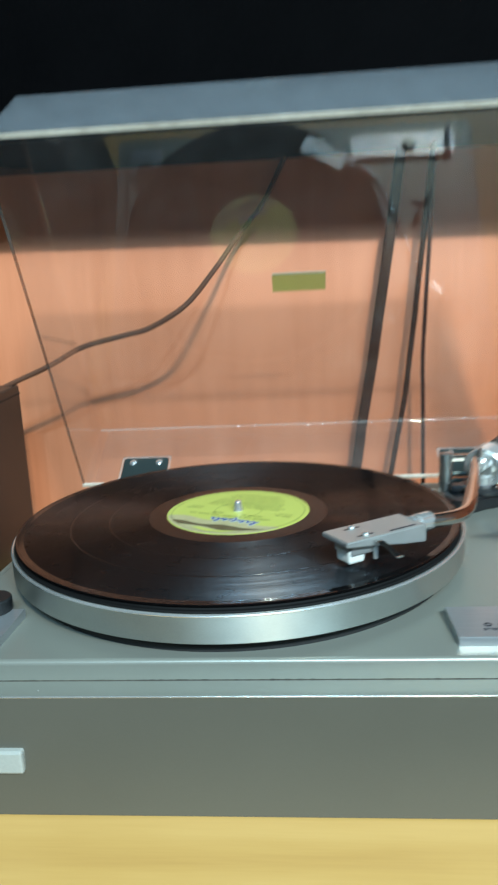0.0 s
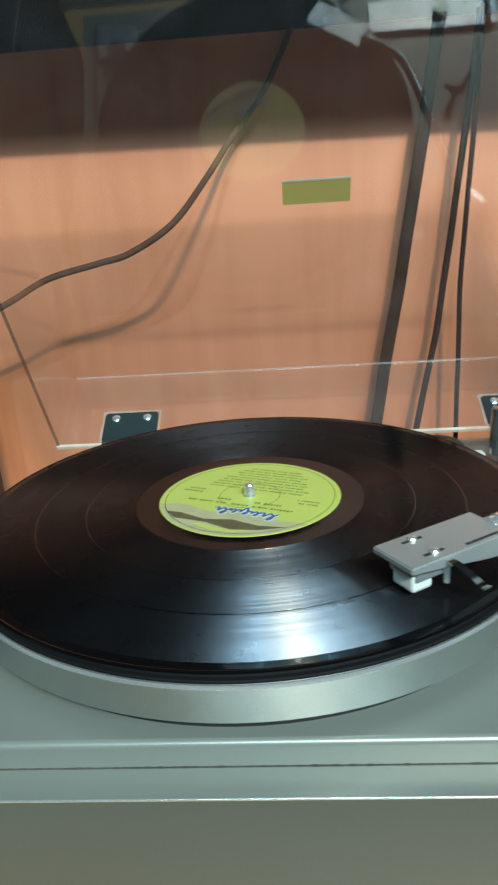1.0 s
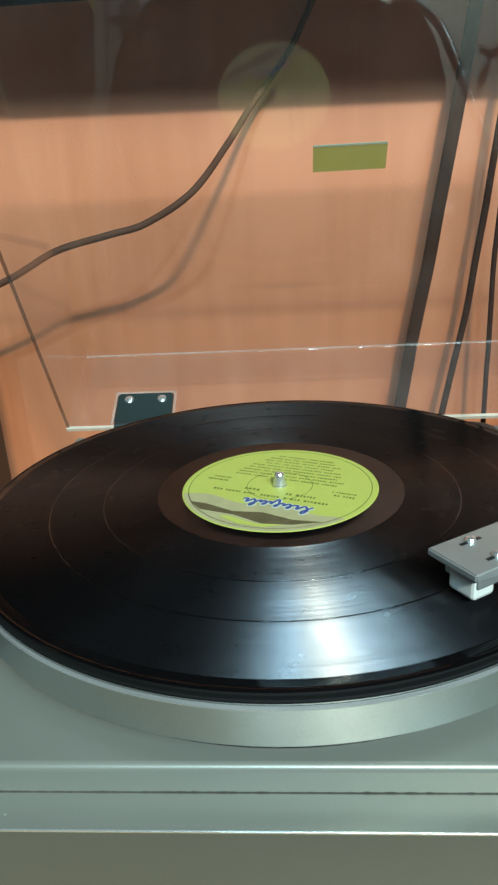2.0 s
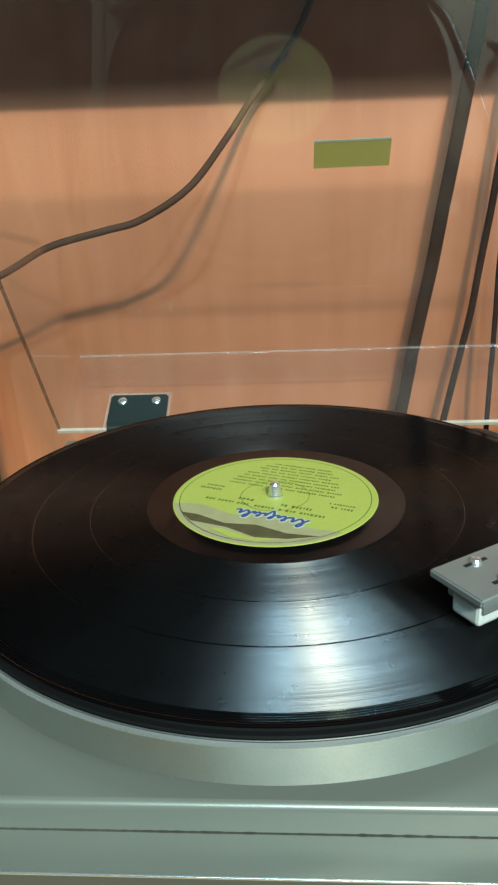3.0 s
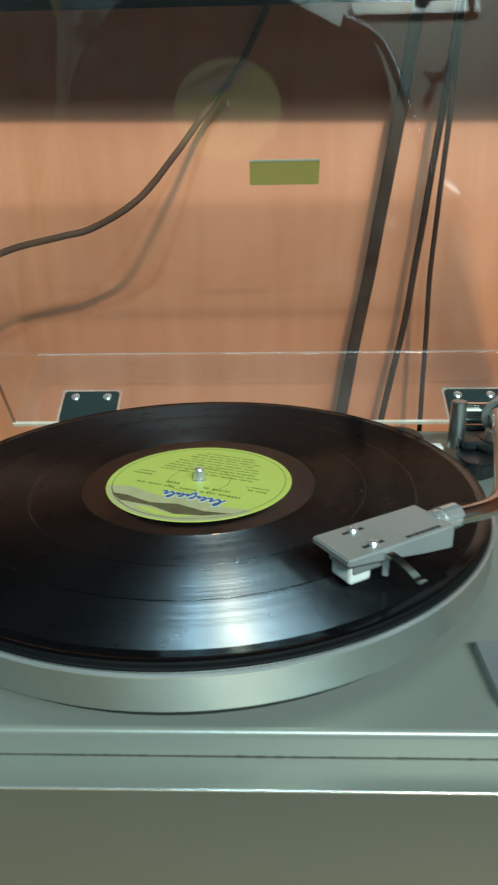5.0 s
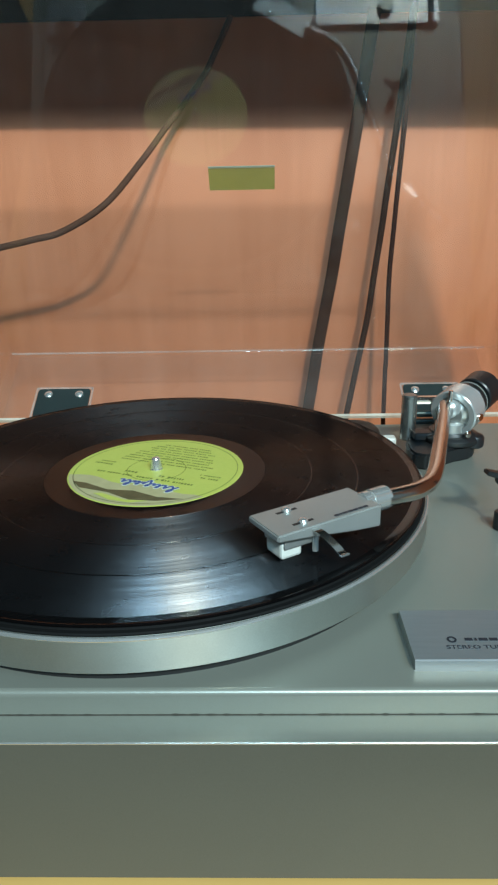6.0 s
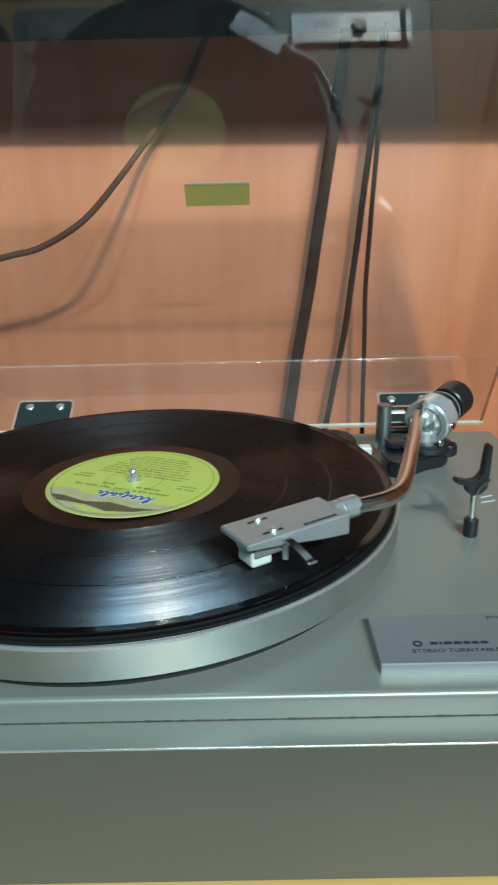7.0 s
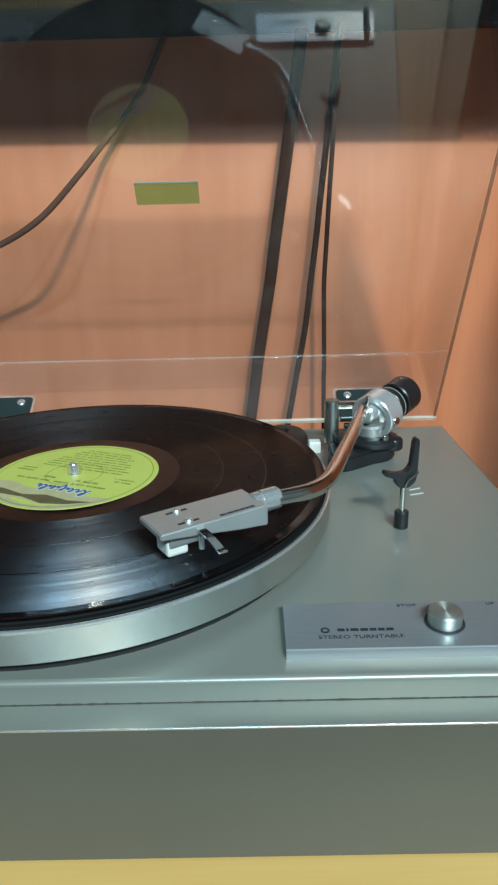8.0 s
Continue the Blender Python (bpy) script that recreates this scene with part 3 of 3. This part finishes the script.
part("arm_clip", tube([(0.1900, -0.0270, -0.0015), (0.1915, -0.0275, 0.0030), (0.1960, -0.0272, 0.0065), (0.1968, -0.0250, 0.0075)], 0.0006, 8), CHROME, rest)
part("arm_clip_end", tube([(0.1925, -0.0265, -0.0035), (0.1985, -0.0262, -0.0025)], 0.0005, 8), BADGE, rest)
part("arm_clip_end", tube([(0.1930, -0.0265, -0.0065), (0.2005, -0.0262, -0.0055)], 0.0005, 8), BADGE, rest)

# ---- dust cover, raised on two hinges ----
LX0, LX1, LH, LD, LT = -0.1665, 0.2600, 0.0742, 0.3271, 0.0030
COVER_MID = (LX0 + LX1) / 2
OPEN = radians(57.53)
U = Vector((0, -math.cos(OPEN), math.sin(OPEN)))
V = Vector((0, -math.sin(OPEN), -math.cos(OPEN)))
FOLD = Vector((0, 0.23113, 0.0161))
# cover coordinates: x across, y up the sheet, z towards the open side
COVER = Matrix(((1, U.x, V.x, FOLD.x), (0, U.y, V.y, FOLD.y), (0, U.z, V.z, FOLD.z), (0, 0, 0, 1)))


def in_cover(bm):
    """From cover coordinates into the room; the moulding narrows a little towards its front."""
    for v in bm.verts:
        v.co.x = COVER_MID + (v.co.x - COVER_MID) * (1 - 0.20 * max(v.co.y, 0))
    bm.transform(COVER)
    return bm


def cover_part(name, bm, mat, parent, label="", shadow=True):
    ob = part(name, in_cover(bm), mat, parent, label)
    ob.visible_shadow = shadow
    return ob


def moulding():
    """An open tray of clear sheet with rounded outer edges."""
    bm = bmesh.new()
    bmesh.ops.create_cube(bm, size=1)
    bmesh.ops.scale(bm, vec=(LX1 - LX0, LD, LH + LT), verts=bm.verts)
    bmesh.ops.translate(bm, vec=((LX0 + LX1) / 2, LD / 2, (LH - LT) / 2), verts=bm.verts)
    bmesh.ops.delete(bm, geom=[max(bm.faces, key=lambda f: f.calc_center_median().z)], context="FACES_ONLY")
    bmesh.ops.recalc_face_normals(bm, faces=bm.faces)
    bmesh.ops.bevel(bm, geom=[e for e in bm.edges if len(e.link_faces) == 2], offset=0.0045, segments=3, affect="EDGES", profile=0.5)
    bmesh.ops.solidify(bm, geom=list(bm.faces), thickness=LT)
    return bm


cover = cover_part("dust_cover", moulding(), ACRYLIC, player, "clear acrylic dust cover, raised and slightly dusty")
# sawn rims, lit and dim tones put in their colour, and the pale glued fold
cover_part("cover_rim", box(LX0, LX1, 0, LT, LH + 0.0002, LH + 0.0026), ACRYLIC_LIT_EDGE, cover, "sawn edge, its glow put in as pale haze")
cover_part("cover_rim", box(LX0, LX1, LD - LT, LD, LH + 0.0002, LH + 0.0014), ACRYLIC_LIT_EDGE, cover)
cover_part("cover_rim", box(LX0 + 0.0004, LX0 + 0.0024, LT + 0.0003, LD - LT - 0.0003, LH + 0.0002, LH + 0.0014), ACRYLIC_DIM_EDGE, cover)
cover_part("cover_rim", box(LX1 - 0.0024, LX1 - 0.0004, LT + 0.0003, LD - LT - 0.0003, LH + 0.0002, LH + 0.0014), ACRYLIC_DIM_EDGE, cover)
cover_part("cover_fold", box(LX0 + 0.004, LX1 - 0.004, LT + 0.0002, LT + 0.0013, 0.0003, 0.0012), ACRYLIC_GLUE, cover)
# Thin sheet added over the lip to carry the bluish light haze.
cover_part("cover_lip_haze", box(LX0 + 0.006, LX1 - 0.006, LD + 0.0003, LD + 0.0011, 0.004, LH), LIP_HAZE, cover, "front lip of the cover, dust and bluish light haze in its colour", shadow=False)
# sticker on the far face of the sheet
cover_part("rear_film", box(LX0 + 0.012, LX1 - 0.012, LT + 0.0003, LT + 0.0005, 0.004, LH - 0.001), REAR_DUST, cover, "film of dust on the rear wall of the cover", shadow=False)
st = COVER.inverted() @ Vector((0.0481, 0.1418, 0.1555))
sticker = cover_part("cover_sticker", box(0.0246, 0.0719, st.y - 0.0082, st.y + 0.0082, -LT - 0.0008, -LT - 0.0002), STICKER, cover, "olive-green paper sticker", shadow=False)
cover_part("sticker_edge", box(0.0246, 0.0719, st.y + 0.0083, st.y + 0.0094, -LT - 0.0008, -LT - 0.0002), STICKER_EDGE, cover)


def hinge(x0):
    """Plate with two screws inside the cover's rear wall, knuckle and bracket down to the plinth."""
    x1 = x0 + 0.0445
    bm = prism([(x0 + 0.002, 0.0440), (x1 - 0.002, 0.0440), (x1, 0.0462), (x1, 0.0725), (x0, 0.0725), (x0, 0.0462)], 0, 0.0016, 0.0003)
    bm.transform(Matrix(((1, 0, 0, 0), (0, 0, 1, LT), (0, 1, 0, 0), (0, 0, 0, 1))))
    plate = cover_part("hinge", bm, HINGE, player, "dark plated hinge plate with two bright screws")
    for sx in (x0 + 0.0095, x1 - 0.0090):
        cover_part("hinge_screw", lathe([(0, 0), (0.0035, 0), (0.0034, 0.0008), (0.0019, 0.0018), (0, 0.0020)], 20, Matrix.Translation((sx, LT + 0.0016, 0.0505)) @ pose(0, 0, 0, -90)), BRIGHT, plate)
    cover_part("hinge_knuckle", rod((x0 + 0.001, LT + 0.0005, 0.0755), (x1 - 0.001, LT + 0.0005, 0.0755), 0.0028), HINGE, plate)
    cover_part("hinge_lip", box(x0 - 0.0012, x1 + 0.0012, LT + 0.0001, LT + 0.0010, 0.0418, 0.0438), ACRYLIC_GLUE, plate)
    cover_part("hinge_lip", box(x0 - 0.0022, x0 - 0.0006, LT + 0.0001, LT + 0.0010, 0.0425, LH), ACRYLIC_GLUE, plate)
    cover_part("hinge_lip", box(x1 + 0.0006, x1 + 0.0022, LT + 0.0001, LT + 0.0010, 0.0425, LH), ACRYLIC_GLUE, plate)
    part("hinge_bracket", box(x0 + 0.004, x1 - 0.004, 0.1602, 0.1665, -0.070, -0.0255, 0.0008), HINGE, plate)


hinge(-0.1295)
hinge(0.1785)

# ---- the record ----
record = thing("vinyl_record", "black long-playing record with a yellow-green label, lying on the platter", "record", (0, 0, -0.0014))


def disc():
    """The pressed blank: label field, run-out, a low bed under the grooves, lead-in and rounded rim."""
    rings = [(0.0037, -0.0013), (0.0037, -0.0001), (0.0500, -0.0001), (0.0520, -0.0003), (0.0560, -0.0004), (0.0620, -0.0004), (0.0622, -0.0007), (0.1464, -0.0007), (0.1466, -0.0004), (0.1470, -0.0002), (0.1476, -0.0002), (0.1480, -0.0005), (0.1481, -0.0009), (0.1476, -0.0013), (0.0037, -0.0013)]
    return lathe(rings, 192)


def groove_band(r0, r1, pitch, seed):
    """One track: concentric grooves with flat lands between them, cut about 50 degrees steep."""
    g = random.Random(seed)
    top, prof, r = -0.0004, [], r0
    loud = 0.5
    while r < r1 - pitch:
        loud = min(1.0, max(0.0, loud + g.uniform(-0.07, 0.07)))
        land = pitch * (0.44 - 0.16 * loud)
        w = (pitch - land) / 2
        d = w * math.tan(radians(48 + 3.4 * loud + g.uniform(-1.5, 1.5)))
        prof += [(r, top), (r + land, top), (r + land + w, top - d)]
        r += pitch
    prof += [(r, top), (r1, top)]
    steps, n = 288, len(prof)
    ang = np.linspace(0, 2 * math.pi, steps, endpoint=False)
    p = np.array(prof)
    verts = np.stack([np.outer(p[:, 0], np.cos(ang)), np.outer(p[:, 0], np.sin(ang)), np.repeat(p[:, 1:], steps, 1)], -1).reshape(-1, 3)
    i, k = np.meshgrid(np.arange(n - 1), np.arange(steps), indexing="ij")
    j = (k + 1) % steps
    faces = np.stack([i * steps + k, (i + 1) * steps + k, (i + 1) * steps + j, i * steps + j], -1).reshape(-1, 4)
    data = bpy.data.meshes.new("groove_band")
    data.from_pydata(verts.tolist(), [], faces.tolist())
    data.polygons.foreach_set("use_smooth", [True] * len(faces))
    data.materials.append(GROOVED)
    data.materials.append(LAND_VINYL)
    rise = np.abs(np.diff(p[:, 1])) < 1e-9
    data.polygons.foreach_set("material_index", np.repeat(rise.astype(int), steps).tolist())
    data.set_sharp_from_angle(angle=radians(20))
    ob = new("groove_band", data)
    ob.parent = record
    ob.matrix_parent_inverse = record.matrix_world.inverted()
    return ob


part("record_disc", disc(), VINYL, record)
for k, (r0, r1) in enumerate(((0.0622, 0.0880), (0.0885, 0.1133), (0.1139, 0.1428))):
    groove_band(r0, r1, 0.00022, 20 + k)


def smooth_ring(r0, r1, furrows, land):
    """A band of polished vinyl with a few wide, round furrows in it."""
    prof, pitch = [], (r1 - r0) / furrows
    for k in range(furrows):
        c, w = r0 + (k + 0.5) * pitch, pitch * (1 - land) / 2
        R = w / math.sin(radians(66))
        prof.append((c - pitch / 2, -0.0004))
        for a in np.linspace(-66, 66, 11):
            prof.append((c + R * math.sin(radians(a)), -0.0004 - R * (math.cos(radians(a)) - math.cos(radians(66)))))
    prof.append((r1, -0.0004))
    return lathe(prof, 240)


for r0, r1 in ((0.0880, 0.0885), (0.1133, 0.1139)):
    part("track_gap", smooth_ring(r0, r1, 1, 0.1), GAP_VINYL, record)
part("lead_in", smooth_ring(0.1428, 0.1465, 4, 0.6), GAP_VINYL, record, "smooth shiny lead-in band")
label_disc = part("record_label", lathe([(0.0037, -0.0001), (0.0037, 0.00008), (0.0492, 0.00008), (0.0496, -0.0001), (0.0037, -0.0001)], 96), LABEL, record, "yellow-green paper label with dark print")
LABEL_TURN = pose(0, 0, 0.0001, 0, 0, 158)


def printed(name, bm, mat, lift=0.0):
    bm.transform(Matrix.Translation((0, 0, lift)) @ LABEL_TURN)
    return part(name, bm, mat, label_disc)


def segment(r, y0, wave, n=36):
    """The part of the label above a wavy line."""
    a0 = math.asin(y0 / r)
    pts = [(r * math.cos(a), r * math.sin(a)) for a in np.linspace(a0, math.pi - a0, n)]
    xs = np.linspace(pts[-1][0], pts[0][0], 16)[1:-1]
    pts += [(px_, y0 + wave * math.sin(px_ * 160) - wave * 0.6) for px_ in xs]
    return prism(pts, 0, 0.00006)


printed("label_picture", segment(0.0488, 0.0245, 0.0022), LABEL_TAN)
printed("label_hill", prism([(-0.034, 0.031), (-0.020, 0.0335), (-0.004, 0.031), (0.010, 0.0345), (0.026, 0.0310), (0.0345, 0.0315), (0.026, 0.0375), (0.008, 0.0375), (-0.008, 0.0415), (-0.022, 0.0378)], 0, 0.00006), LABEL_BROWN, 0.0001)
printed("label_cloud", prism([(-0.018, 0.0395), (-0.006, 0.0425), (0.010, 0.0395), (0.014, 0.0412), (0.002, 0.0452), (-0.010, 0.0445)], 0, 0.00006), LABEL, 0.0002)
rng = random.Random(5)
px0 = -0.024
for w, tall, low in ((0.0090, 1.0, 0.0), (0.0062, 0.62, 0.0), (0.0066, 0.62, -0.45), (0.0050, 0.58, 0.0), (0.0078, 0.95, 0.0)):
    h = 0.0072
    stroke = [(px0 - 0.001, 0.0195, 0), (px0 + 0.30 * w, 0.0195 + 0.75 * tall * h, 0), (px0 + 0.22 * w, 0.0195 + tall * h, 0), (px0 + 0.08 * w, 0.0195 + 0.5 * tall * h, 0),
              (px0 + 0.34 * w, 0.0195 + low * h, 0), (px0 + 0.66 * w, 0.0195 + 0.55 * tall * h, 0), (px0 + 0.72 * w, 0.0198, 0), (px0 + w, 0.0205, 0)]
    printed("label_script_edge", tube(stroke, 0.0014, 8, 5, 0.05, (0, 1, 0)), LABEL_WHITE, 0.0002)
    printed("label_script", tube(stroke, 0.0007, 8, 5, 0.05, (0, 1, 0)), LABEL_BLUE, 0.0004)
    px0 += w
# unreadable print as rows of letter-sized bars


def text_row(bm, y, h, spans):
    """One line of tiny upright bars, in words."""
    for a, b in spans:
        q, left = a, rng.randint(3, 8)
        while q < b:
            w, top = h * rng.uniform(0.35, 0.75), h * rng.uniform(0.75, 1.0)
            v = [bm.verts.new((px_, py_, 0.00006)) for px_, py_ in ((q, y), (q + w, y), (q + w, y + top), (q, y + top))]
            bm.faces.new(v)
            left -= 1
            q += w + h * (0.3 if left else 1.0)
            left = left or rng.randint(3, 8)


small_print = bmesh.new()
for y, h, spans in ((0.0125, 0.0021, ((-0.030, -0.008), (-0.005, 0.004), (0.008, 0.030))), (0.0075, 0.0023, ((-0.022, -0.007), (0.0075, 0.016))),
                    (0.0020, 0.0020, ((-0.040, -0.030), (0.028, 0.041))), (-0.0015, 0.0016, ((-0.040, -0.028), (0.028, 0.038)))):
    text_row(small_print, y, h, spans)
for row in range(9):
    y = -0.0085 - row * 0.0036
    half = 0.72 * math.sqrt(0.044 ** 2 - y * y)
    text_row(small_print, y, 0.0016, ((-half * rng.uniform(0.75, 1.0), half * rng.uniform(0.7, 1.0)),))
tagged(printed("label_print", small_print, LABEL_INK), "rows of small dark print", kind="stuff")
printed("label_ring", lathe([(0.0165, 0), (0.0168, 0), (0.0168, 0.00006), (0.0165, 0.00006), (0.0165, 0)], 64), LABEL_INK)
printed("label_rim_line", lathe([(0.0462, 0), (0.0466, 0), (0.0466, 0.00006), (0.0462, 0.00006), (0.0462, 0)], 96), LABEL_INK)

# ---- adapter lying on the deck behind the platter ----
adapter = thing("record_adapter", "round dark plastic record adapter lying on the deck plate", "record adapter", (0.1295, 0.1215, DECK_Z))
part("adapter_body", lathe([(0.0042, 0), (0.0180, 0), (0.0190, 0.0010), (0.0190, 0.0060), (0.0178, 0.0088), (0.0150, 0.0112), (0.0110, 0.0122), (0.0060, 0.0122), (0.0042, 0.0112), (0.0042, 0)], 56, pose(0.1295, 0.1215, DECK_Z)), BOX_BLACK, adapter)

# ---- behind and beside the player ----
def cable(name, points, r, mat, label, flat=1.0, side=None):
    ob = part(name, tube(points, r, 14, 10, flat, side), mat)
    return tagged(ob, label, "cable")


cable("power_cable", [(-0.345, 0.215, 0.02), (-0.26, 0.195, 0.065), (-0.1974, 0.19, 0.0906), (-0.1612, 0.188, 0.1078), (-0.1194, 0.187, 0.1174), (-0.093, 0.187, 0.1237), (-0.0581, 0.188, 0.1431), (-0.0343, 0.224, 0.1746), (-0.018, 0.258, 0.2015), (-0.0073, 0.268, 0.2155), (0.0141, 0.276, 0.2423), (0.0247, 0.279, 0.2606), (0.0385, 0.2805, 0.2868)],
      0.0025, GREY_CABLE, "grey-brown cable sagging across the orange panel")
cable("flat_cable", [(0.0520, 0.2640, -0.4000), (0.1056, 0.2640, -0.0400), (0.1111, 0.2640, 0.0000), (0.1177, 0.2640, 0.0400), (0.1246, 0.2640, 0.0800), (0.1302, 0.2640, 0.1200), (0.1348, 0.2640, 0.1500), (0.1438, 0.2640, 0.2120), (0.1547, 0.2700, 0.2868)],
      0.0054, CABLE, "wide flat black cable hanging behind the player", 0.35, (1, 0, 0))
cable("black_cable", [(0.0820, 0.2620, -0.4000), (0.1436, 0.2620, -0.0400), (0.1506, 0.2620, 0.0000), (0.1576, 0.2620, 0.0400), (0.1622, 0.2620, 0.0800), (0.1671, 0.2620, 0.1200), (0.1701, 0.2620, 0.1500), (0.1768, 0.2620, 0.2120), (0.1850, 0.2680, 0.2868)],
      0.0028, CABLE, "thin black cable hanging behind the player")
cable("brown_cable", [(0.1800, 0.2500, -0.4000), (0.1747, 0.2500, -0.0400), (0.1745, 0.2500, 0.0000), (0.1740, 0.2500, 0.0400), (0.1735, 0.2500, 0.0800), (0.1753, 0.2500, 0.1200), (0.1767, 0.2500, 0.1500), (0.1800, 0.2500, 0.2120), (0.1840, 0.2560, 0.2868)],
      0.0021, BROWN_CABLE, "thin dark brown cable hanging straight behind the player")

case = thing("black_box", "black-brown upright case standing beside the player", "case", (-0.295, 0.16, TABLE_Z))
SKEW = Matrix.Translation((-0.233, 0.20, 0)) @ pose(0, 0, 0, 0, 0, 8.3) @ Matrix.Translation((0.233, -0.20, 0))


def skewed(bm):
    bm.transform(SKEW)
    return bm


part("case_body", skewed(box(-0.36, -0.2330, -0.15, 0.20, TABLE_Z, 0.0735, 0.002)), BOX_BLACK, case)
part("case_lid_seam", skewed(box(-0.3602, -0.2328, -0.1502, 0.2002, 0.064, 0.0655)), GAP_BLACK, case)

# ---- dust ----
def dust(count, seed):
    """Tiny flat crumbs scattered over the deck plate and the ledge."""
    g, bm = random.Random(seed), bmesh.new()
    while count:
        px_, py_ = g.uniform(-0.150, 0.258), g.uniform(-0.160, 0.150)
        if math.hypot(px_, py_) < 0.156 or -0.1525 < py_ < -0.1475 or (PX0 - 0.002 < px_ and py_ < PY1 + 0.002) or (px_ < -0.11 and py_ < -0.095) or (px_ > 0.14 and py_ > 0.05):
            continue
        z = DECK_Z if py_ > -0.149 else -0.0386
        r = g.uniform(0.00010, 0.00026)
        turn = g.uniform(0, 3.14)
        ring = [bm.verts.new((px_ + r * math.cos(turn + a) * g.uniform(0.6, 1.5), py_ + r * math.sin(turn + a), z)) for a in (0, 1.3, 2.5, 3.8, 5.1)]
        top = bm.verts.new((px_, py_, z + r * 0.8))
        bm.faces.new(ring)
        for k in range(5):
            bm.faces.new((ring[k], ring[(k + 1) % 5], top))
        count -= 1
    return bm


tagged(part("dust", dust(34, 3), BADGE), "pale specks of dust on the silver deck plate", "dust", kind="stuff")
